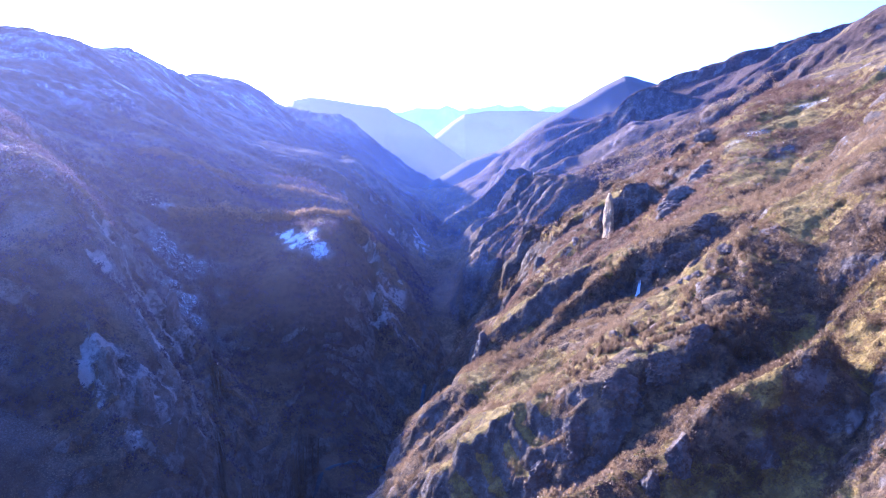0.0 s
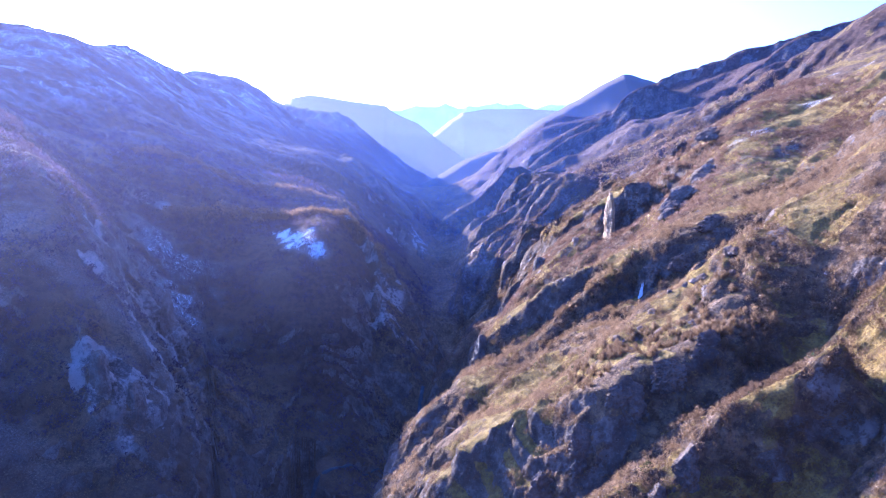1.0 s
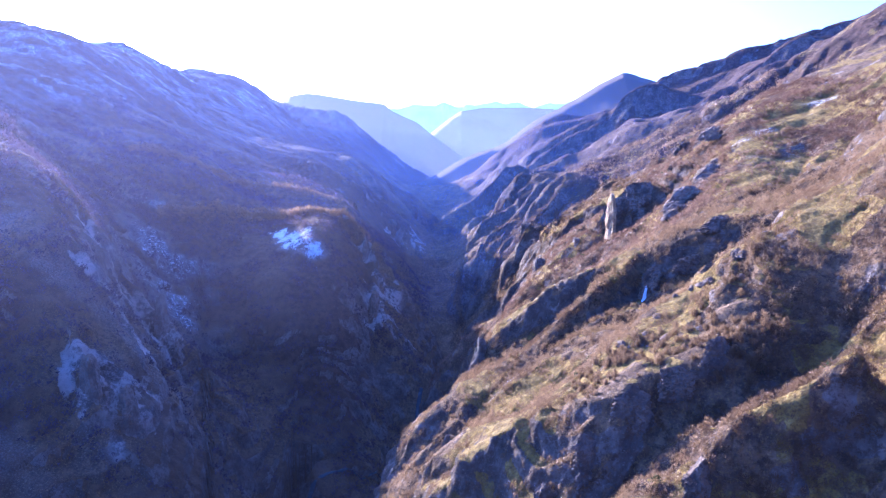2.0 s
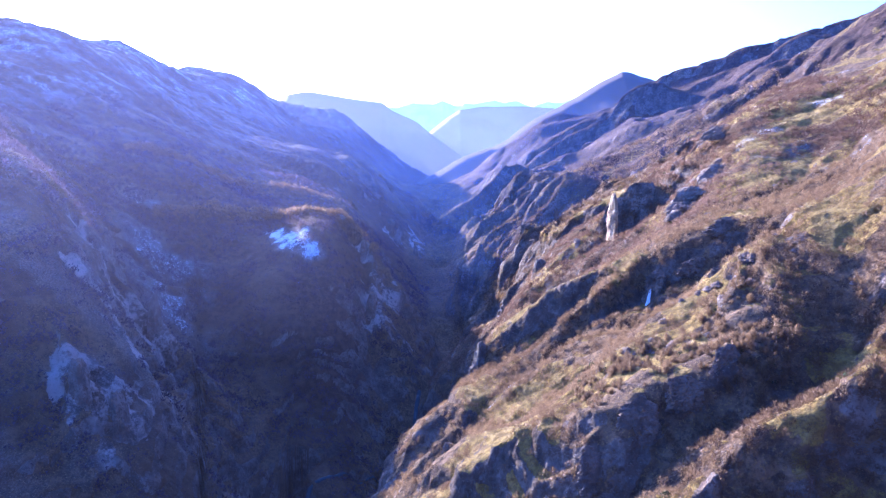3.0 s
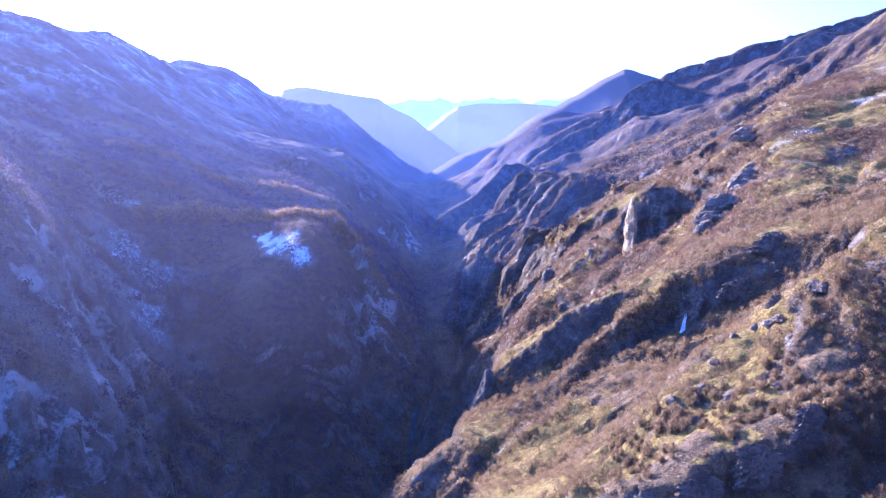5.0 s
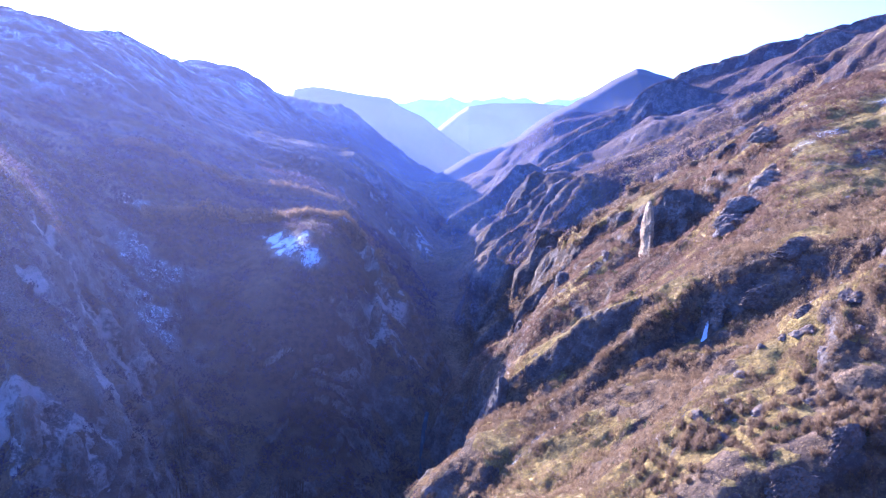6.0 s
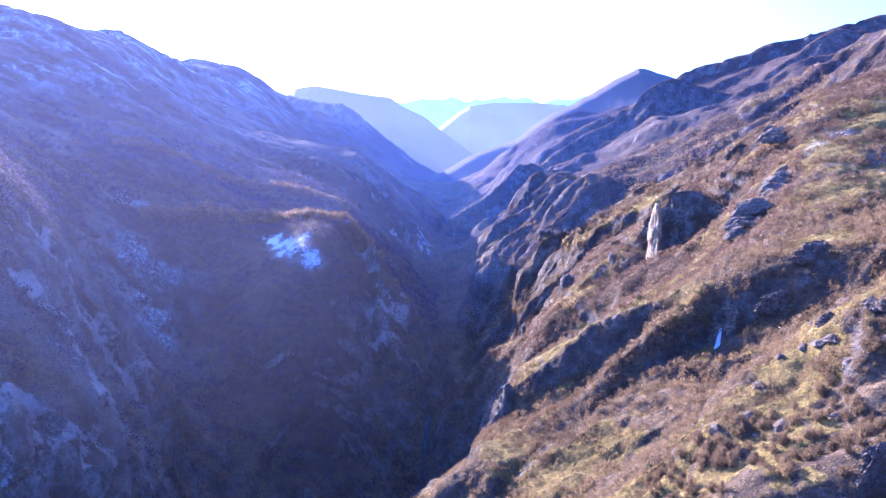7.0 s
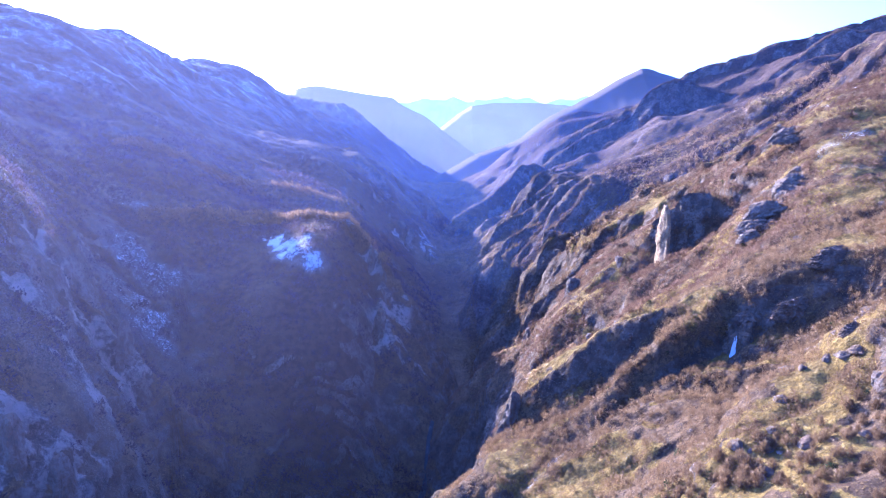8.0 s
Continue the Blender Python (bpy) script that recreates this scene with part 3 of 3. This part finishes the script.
rock("rock_pillar", "slim limestone pillar standing against a crag, sunlight in its pale colour", "rock", 5, 67, 273, 3.4, 9, 34, 4, 0.36, 0, 5, 0.4, top=118.5, mat=SUNLIT_ROCK)
rock("rock_pillar", "small pale limestone pillar on a scrubby ridge", "rock", 8, 56.8, 289, 4.0, 9, 24, 4, 0.38, 0, 4, 0.45, top=100.5, mat=SUNLIT_SLAB)


def rock_rib(label, seed, a, b, count, size):
    """A fin of tilted limestone beds: broken blocks stepping down a line from a to b, joined into one rib."""
    rng = random.Random(seed)
    bm = bmesh.new()
    a, b = Vector(a), Vector(b)
    turn = math.degrees(math.atan2(b.y - a.y, b.x - a.x))
    for k in range(count):
        f = (k + rng.uniform(-0.25, 0.25)) / (count - 1)
        c = a.lerp(b, f) + Vector((rng.uniform(-3.2, 3.2), rng.uniform(-2.2, 2.2), rng.uniform(-0.8, 0.4)))
        big = size * rng.uniform(0.6, 1.15) * (1.1 - 0.4 * abs(2 * f - 1))
        block = rock_mesh(seed * 10 + k, big * 1.8, big * 0.9, big * 0.62, 4, 0.6)
        dip = Vector((rng.uniform(-0.6, -0.3), rng.uniform(-0.25, 0.1), 0.85)).to_track_quat("Z", "Y").to_matrix().to_4x4()
        block.transform(Matrix.Translation(c - Vector((0, 0, 0.12 * big))) @ dip @ pose(0, 0, 0, 0, 0, turn + rng.uniform(-20, 20)))
        bm.from_mesh(block)
        bpy.data.meshes.remove(block)
    me = bpy.data.meshes.new("rock_rib")
    bm.to_mesh(me)
    bm.free()
    return tagged(link_mesh("rock_rib", me, SUNLIT_SLAB), label, "rock")


rock_rib("long grey rib of tilted limestone beds on the brown slope", 11, (98, 253, 138.2), (77, 232, 122.6), 30, 4.6)
rock_rib("short grey rib of broken limestone beds above the scrub", 12, (114, 291, 150.5), (101, 276, 146.5), 14, 3.6)
rock("rock_outcrop", "dark rock outcrop with snow lying behind it", "rock", 14, 64, 205, 9, 6, 8, 20, 0.4, top=118.5)
for k, (x, y, w, d, h, turn) in enumerate((
        (58, 189, 8, 5, 9, 20), (67, 186, 9, 4, 5, 15), (76, 189, 10, 4, 5, 10), 
        (32, 117, 7, 3, 8, 10), (25, 115, 7, 3, 9, 20), (18, 115, 6, 3, 9, 10), (12, 118, 5, 3, 8, 0), (40, 119, 6, 3, 6, 10), (48, 121, 6, 3, 5, 20),
        (36, 97, 5, 4, 9, 20), (31, 94, 4, 4, 8, 0), (59, 154, 4, 3, 2.5, 40), (64, 158, 5, 3, 2.5, 20), (62, 148, 4, 3, 2.2, 30),
        (115, 300, 9, 5, 5, 20), (104, 299, 9, 5, 6, 10), (98, 291, 8, 5, 6, 40), (128, 330, 10, 6, 5, 10))):
    rock("rock_outcrop", "weathered grey limestone outcrop breaking through the scrub", "rock", 20 + k, x, y, w, d, h, turn, 0.58, 0, 5 if y < 200 else 4, group="rock outcrops on the slope")


def small_rocks():
    """Stones and low outcrops strewn over the sunlit slope, thickest on its open part."""
    rng = random.Random(31)
    kinds = []
    for k in range(90):
        if k < 55:
            x, y = rng.gauss(62, 7), rng.gauss(155, 11)
        elif k < 68:
            x, y = rng.gauss(39, 4), rng.gauss(136, 5)
        else:
            x, y = rng.uniform(30, 120), rng.uniform(150, 290)
        size = rng.uniform(0.5, 1.0) ** 2
        m = pose(x, y, at_ground(x, y) + 0.25 * size, rng.uniform(-15, 15), rng.uniform(-15, 15), rng.uniform(0, 360))
        if len(kinds) < 6:
            ob = link_mesh("stone", rock_mesh(130 + k, 3.2, 2.4, 1.8, 3), SUNLIT_SLAB)
            ob.matrix_world = m
            kinds.append(tagged(ob, "weathered grey limestone block lying in the dry grass", "rock", "stones strewn over the slope"))
        else:
            ob = copy_thing(kinds[k % 6], m)
        ob.scale = (size, size, size)


small_rocks()
for k, (x, y, w, d, h, turn) in enumerate((
        (12, 205, 8, 6, 16, 0), (20, 234, 7, 6, 14, 0), (30, 321, 9, 8, 18, 0), (22, 333, 7, 7, 18, 10), (44, 305, 8, 7, 14, 20),
        (60, 430, 12, 8, 20, 15), (58, 458, 14, 8, 24, 5), (30, 489, 9, 8, 20, 0), (5, 168, 5, 4, 8, 0), (2, 156, 4, 4, 7, 0))):
    rock("rock_cliff", "jagged grey limestone cliff dropping into the gorge", "cliff", 60 + k, x, y, w, d, h, turn, 0.72, 0, 4, 0.7, group="cliffs above the gorge")
for k, (x, y, w, d, h, turn) in enumerate((
        (-103, 252, 7, 9, 24, 0), (-96, 247, 6, 6, 18, 20), (-93, 181, 8, 9, 22, 30), (-85, 184, 7, 8, 18, 10), (-42, 388, 8, 14, 20, 0), (-35, 353, 9, 12, 24, 0), (-37, 609, 12, 12, 22, 0), (-20, 611, 10, 10, 24, 0))):
    rock("gorge_crag", "pale crag in blue shade on the wooded gorge wall", "cliff", 90 + k, x, y, w, d, h, turn, 0.72, 0, 4, 0.6, group="crags of the gorge wall")


# ---- water and ice ----
def stream():
    m, n, l, b = material("stream_water")
    geo = n.new("ShaderNodeNewGeometry")
    v = noise_node(n, l, geo.outputs["Position"], 3.0, 5, 0.7)
    l.new(mix_colour(n, l, ramp(n, l, v, 0.5, 0.75), (0.015, 0.024, 0.03), (0.08, 0.09, 0.10)), b.inputs["Base Color"])
    b.inputs["Roughness"].default_value = 0.55
    b.inputs["Specular IOR Level"].default_value = 0.25
    ys = np.linspace(60, 330, 140)
    span = np.linspace(-75, 30, 106)
    Zs = height(np.repeat(span[None], len(ys), 0), np.repeat(ys[:, None], len(span), 1))
    xs = span[np.argmin(Zs + 0.02 * np.abs(span + 25), axis=1)].astype(float)
    xs = np.convolve(np.pad(xs, 9, mode="edge"), np.ones(19) / 19, "valid")
    wide = 1.2 + 0.6 * fbm(ys, 0 * ys, 20, 3, 301)
    zs = np.minimum.accumulate((height(xs, ys) + 1.0)[::-1])[::-1]
    zs = np.maximum(zs, height(xs, ys) + 0.4)
    X = np.stack([xs - wide, xs - wide * 0.4, xs + wide * 0.4, xs + wide], -1)
    Z = np.stack([zs - 0.6, zs, zs, zs - 0.6], -1)
    me = sheet_mesh("stream", X, np.repeat(ys[:, None], 4, 1), Z)
    return tagged(link_mesh("water", me, m), "narrow mountain stream at the bottom of the gorge", "stream", kind="structure")


stream()


def ice_material():
    m, n, l, b = material("ice")
    geo = n.new("ShaderNodeNewGeometry")
    v = noise_node(n, l, geo.outputs["Position"], 0.5, 4, 0.6)
    l.new(mix_colour(n, l, v, (0.5, 0.54, 0.56), (0.78, 0.8, 0.8)), b.inputs["Base Color"])
    b.inputs["Roughness"].default_value = 0.35
    return m


def frozen_cascade(x, y, tall, strands, seed):
    rng = random.Random(seed)
    bm = bmesh.new()
    for s in range(strands):
        ox, oy = rng.uniform(-0.4, 0.4), rng.uniform(-0.3, 0.3)
        top = tall * rng.uniform(0.55, 1.0)
        rings = []
        for k in range(9):
            f = k / 8
            r = (0.05 + 0.09 * f) * rng.uniform(0.4, 1.7)
            c = Vector((ox * (0.6 + 0.6 * f) - 0.8 * f, oy - 0.9 * f, top * (1 - f)))
            rings.append([bm.verts.new(c + Vector((r * math.cos(a), 0.6 * r * math.sin(a), 0))) for a in (0, 1.26, 2.51, 3.77, 5.03)])
        for a, b2 in zip(rings[:-1], rings[1:]):
            for i in range(5):
                bm.faces.new((a[i], a[(i + 1) % 5], b2[(i + 1) % 5], b2[i]))
        bm.faces.new(rings[0][::-1])
        bm.faces.new(rings[-1])
    me = bpy.data.meshes.new("frozen_cascade")
    bm.to_mesh(me)
    bm.free()
    ob = link_mesh("frozen_cascade", me, ice_material())
    ob.location = (x, y, at_ground(x, y) - 0.8)
    return tagged(ob, "thin white frozen waterfall hanging in a shaded gully", "waterfall")


frozen_cascade(54.9, 185.6, 4.6, 14, 4)


# ---- plants ----
def twig_material(name, dark, light, by_object):
    m, n, l, b = material(name)
    if by_object:
        tone = n.new("ShaderNodeObjectInfo").outputs["Random"]
    else:
        at = n.new("ShaderNodeAttribute")
        at.attribute_name = "tone"
        tone = at.outputs["Fac"]
    geo = n.new("ShaderNodeNewGeometry")
    v = noise_node(n, l, geo.outputs["Position"], 0.5, 3, 0.6)
    c = mix_colour(n, l, tone, dark, light)
    c = mix_colour(n, l, ramp(n, l, v, 0.35, 0.9), c, dark)
    flat, back, both = n.new("ShaderNodeBsdfDiffuse"), n.new("ShaderNodeBsdfTranslucent"), n.new("ShaderNodeMixShader")
    l.new(c, flat.inputs["Color"])
    l.new(c, back.inputs["Color"])
    both.inputs[0].default_value = 0.68
    l.new(flat.outputs[0], both.inputs[1])
    l.new(back.outputs[0], both.inputs[2])
    l.new(both.outputs[0], n["Material Output"].inputs["Surface"])
    n.remove(b)
    return m


BARE_ONE = twig_material("bare_twigs_single", (0.11, 0.072, 0.04), (0.235, 0.16, 0.08), True)
BARE = twig_material("bare_twigs", (0.11, 0.072, 0.04), (0.235, 0.16, 0.08), False)
BRAMBLE = twig_material("bramble_twigs", (0.085, 0.053, 0.036), (0.195, 0.127, 0.08), False)
BARK = twig_material("bark", (0.10, 0.075, 0.06), (0.17, 0.13, 0.11), True)
# twigs of the gorge wall: its bluish shade is put into the colour
SHADED_TWIGS = twig_material("shaded_twigs", (0.034, 0.025, 0.036), (0.095, 0.07, 0.09), False)
GREEN = twig_material("juniper", (0.035, 0.045, 0.02), (0.075, 0.08, 0.035), False)


def twig_cloud(rng, count, thick, spread=0.55, inner=0.55):
    """Thin twigs of a leafless bush 1 m high: the three corners of each."""
    a = rng.uniform(0, 2 * math.pi, count)
    up = rng.uniform(0.12, 1.0, count)
    r = np.sqrt(np.clip(1 - (1.6 * up - 0.55) ** 2, 0.05, 1)) * rng.uniform(0.55, 1.0, count) * spread
    tip = np.stack([r * np.cos(a), r * np.sin(a), up * rng.uniform(0.85, 1.0, count)], -1)
    root = tip * np.array([inner, inner, 0.2 + inner]) + rng.normal(0, 0.05, (count, 3))
    side = rng.normal(0, 1, (count, 3))
    side /= np.linalg.norm(side, axis=1, keepdims=True)
    w = thick * rng.uniform(0.6, 1.5, (count, 1))
    return np.stack([root - side * w, root + side * w, tip], 1)


def triangles_mesh(name, corners, tone=None):
    n = len(corners)
    me = bpy.data.meshes.new(name)
    me.vertices.add(3 * n)
    me.vertices.foreach_set("co", corners.reshape(-1).astype(np.float32))
    me.loops.add(3 * n)
    me.loops.foreach_set("vertex_index", np.arange(3 * n, dtype=np.int32))
    me.polygons.add(n)
    me.polygons.foreach_set("loop_start", np.arange(0, 3 * n, 3, dtype=np.int32))
    me.update(calc_edges=True)
    if tone is not None:
        at = me.attributes.new("tone", "FLOAT", "POINT")
        at.data.foreach_set("value", np.repeat(tone, 3).astype(np.float32))
    return me


def scatter(name, label, seed, count, box, tall, twigs, thick, mat, open_ground, category="shrubs", keep_out=None, where=None):
    """One joined growth of bushes over a stretch of the slopes."""
    rng = np.random.default_rng(seed)
    x = rng.uniform(box[0], box[1], count)
    y = rng.uniform(box[2], box[3], count)
    if where is not None:
        ok = where(x, y)
        x, y = x[ok], y[ok]
    z = height(x, y)
    e = 1.2
    slope = np.hypot(height(x + e, y) - z, height(x, y + e) - z) / e
    clump = fbm(x, y, 17, 3, 201) + 0.6 * fbm(x, y, 5, 2, 211)
    ok = (clump + rng.uniform(-0.5, 0.5, len(x)) > open_ground) & (slope < 2.3) & (np.maximum(bare_face(x, y), grassy_ledge(x, y)) + rng.uniform(-0.2, 0.2, len(x)) < 0.5)
    # meadows stay open
    ok &= fbm(x, y, 13, 4, 97) + 0.5 * step(0.55, 0.25, slope) - 0.25 * slope + rng.normal(0, 0.12, len(x)) < (0.55 if box[0] > -100 else 9)
    ok &= np.hypot(x - 55, y - 185.5) > 3.6
    if keep_out is not None:
        ok &= ~((x > keep_out[0]) & (x < keep_out[1]) & (y > keep_out[2]) & (y < keep_out[3]))
    x, y, z, clump = x[ok], y[ok], z[ok], clump[ok]
    shapes = [twig_cloud(rng, twigs, thick) for k in range(8)]
    twigs = len(shapes[0])
    size = tall * rng.uniform(0.5, 1.25, len(x)) * (1 + 0.25 * np.clip(clump, -1, 1))
    turn = rng.uniform(0, 2 * math.pi, len(x))
    pick = rng.integers(0, 8, len(x))
    tone = np.clip(0.5 + 0.45 * fbm(x, y, 26, 2, 221) + rng.normal(0, 0.30, len(x)), 0, 1)
    parts = []
    for k in range(8):
        i = np.nonzero(pick == k)[0]
        c, s = np.cos(turn[i])[:, None, None], np.sin(turn[i])[:, None, None]
        sh = shapes[k][None]
        sx, sy, sz = sh[..., 0].reshape(1, -1, 3), sh[..., 1].reshape(1, -1, 3), sh[..., 2].reshape(1, -1, 3)
        wide = rng.uniform(0.85, 1.3, len(i))[:, None, None]
        k3 = size[i][:, None, None]
        px = (sx * c - sy * s) * k3 * wide + x[i][:, None, None]
        py = (sx * s + sy * c) * k3 * wide + y[i][:, None, None]
        pz = sz * k3 + (z[i] - 0.08 * size[i])[:, None, None]
        parts.append((np.stack([px, py, pz], -1).reshape(-1, 3, 3), np.repeat(tone[i], twigs)))
    me = triangles_mesh(name, np.concatenate([p[0] for p in parts]), np.concatenate([p[1] for p in parts]))
    return tagged(link_mesh(name, me, mat), label, category, kind="stuff")


STAND = (24, 58, 116, 140)
scatter("shrub_cover", "dense leafless brown scrub covering the sunlit slope", 1, 19000, (-15, 125, 84, 215), 1.8, 62, 0.028, BARE, -0.8, keep_out=STAND)
scatter("shrub_cover", "leafless brown bushes thinning out up the slope", 2, 21000, (-5, 165, 215, 380), 2.0, 40, 0.04, BRAMBLE, -0.85)
scatter("shrub_cover", "far leafless woods on the mountain's ribs", 3, 14000, (10, 230, 380, 560), 2.6, 16, 0.09, BARE, -0.5)
scatter("shrub_cover", "bare woods on the gorge wall and its spurs, shade in their colour", 4, 26000, (-260, -8, 165, 560), 3.0, 13, 0.10, SHADED_TWIGS, -0.25)


def on_crests(x, y):
    ok = np.zeros(len(x), bool)
    for ax, ay, bx, by in ((-150, 384, -125, 397), (-125, 397, -104, 413), (-104, 413, -75, 411), (-75, 411, -57, 408), (-57, 408, -40, 390), (-195, 455, -141, 473), (-141, 473, -105, 487), (-105, 487, -74, 500)):
        dx, dy = bx - ax, by - ay
        t = np.clip(((x - ax) * dx + (y - ay) * dy) / (dx * dx + dy * dy), 0, 1)
        ok |= np.hypot(x - ax - t * dx, y - ay - t * dy) < 6
    return ok


scatter("wood", "bare trees along a crest, lit from behind", 6, 16000, (-200, -35, 375, 510), 4.5, 22, 0.05, BARE, -1.5, "trees", where=on_crests)
scatter("evergreen_scrub", "scattered dark green juniper bushes", 5, 500, (0, 130, 84, 300), 1.3, 70, 0.06, GREEN, 0.25, "juniper")


def bush_kind(seed):
    """A leafless bush with its stems and its crown of twigs; built 1 m high."""
    rng = np.random.default_rng(seed)
    base = new("bush")
    for k in range(4):
        bm = bmesh.new()
        a, lean = rng.uniform(0, 6.28), rng.uniform(0.1, 0.32)
        top = Vector((lean * math.cos(a), lean * math.sin(a), rng.uniform(0.5, 0.75)))
        low = Vector((0.05 * math.cos(a), 0.05 * math.sin(a), -0.1))
        rings = []
        for f, r in ((0, 0.022), (0.5, 0.015), (1, 0.005)):
            c = low.lerp(top, f) + Vector((0, 0, 0.06 * math.sin(3.1 * f)))
            rings.append([bm.verts.new(c + Vector((r * math.cos(q), r * math.sin(q), 0))) for q in (0, 2.09, 4.19)])
        for p, q in zip(rings[:-1], rings[1:]):
            for i in range(3):
                bm.faces.new((p[i], p[(i + 1) % 3], q[(i + 1) % 3], q[i]))
        me = bpy.data.meshes.new("stem")
        bm.to_mesh(me)
        bm.free()
        link_mesh("stem", me, BARK, base)
    link_mesh("crown", triangles_mesh("crown", np.concatenate([twig_cloud(rng, 190, 0.022), twig_cloud(rng, 60, 0.02, 0.42, 0.1)])), BARE_ONE, base)
    return tagged(base, "leafless brown bush with fine upright twigs on the slope", "bush", "bushes on the near slope")


def plant_bushes():
    rng = np.random.default_rng(77)
    kinds = [bush_kind(400 + k) for k in range(6)]
    x, y = rng.uniform(STAND[0], STAND[1], 900), rng.uniform(STAND[2], STAND[3], 900)
    z = height(x, y)
    slope = np.hypot(height(x + 1.2, y) - z, height(x, y + 1.2) - z) / 1.2
    clump = fbm(x, y, 17, 3, 201) + 0.6 * fbm(x, y, 5, 2, 211)
    ok = np.nonzero((clump + rng.uniform(-0.5, 0.5, len(x)) > -0.5) & (slope < 1.9))[0][:300]
    for n, i in enumerate(ok):
        s = 1.7 * rng.uniform(0.5, 1.25) * (1 + 0.25 * float(np.clip(clump[i], -1, 1)))
        m = pose(x[i], y[i], z[i] - 0.03, 0, 0, rng.uniform(0, 360))
        if n < len(kinds):
            ob = kinds[n]
            ob.matrix_world = m
        else:
            ob = copy_thing(kinds[n % len(kinds)], m)
        ob.scale = (s, s, s)


plant_bushes()
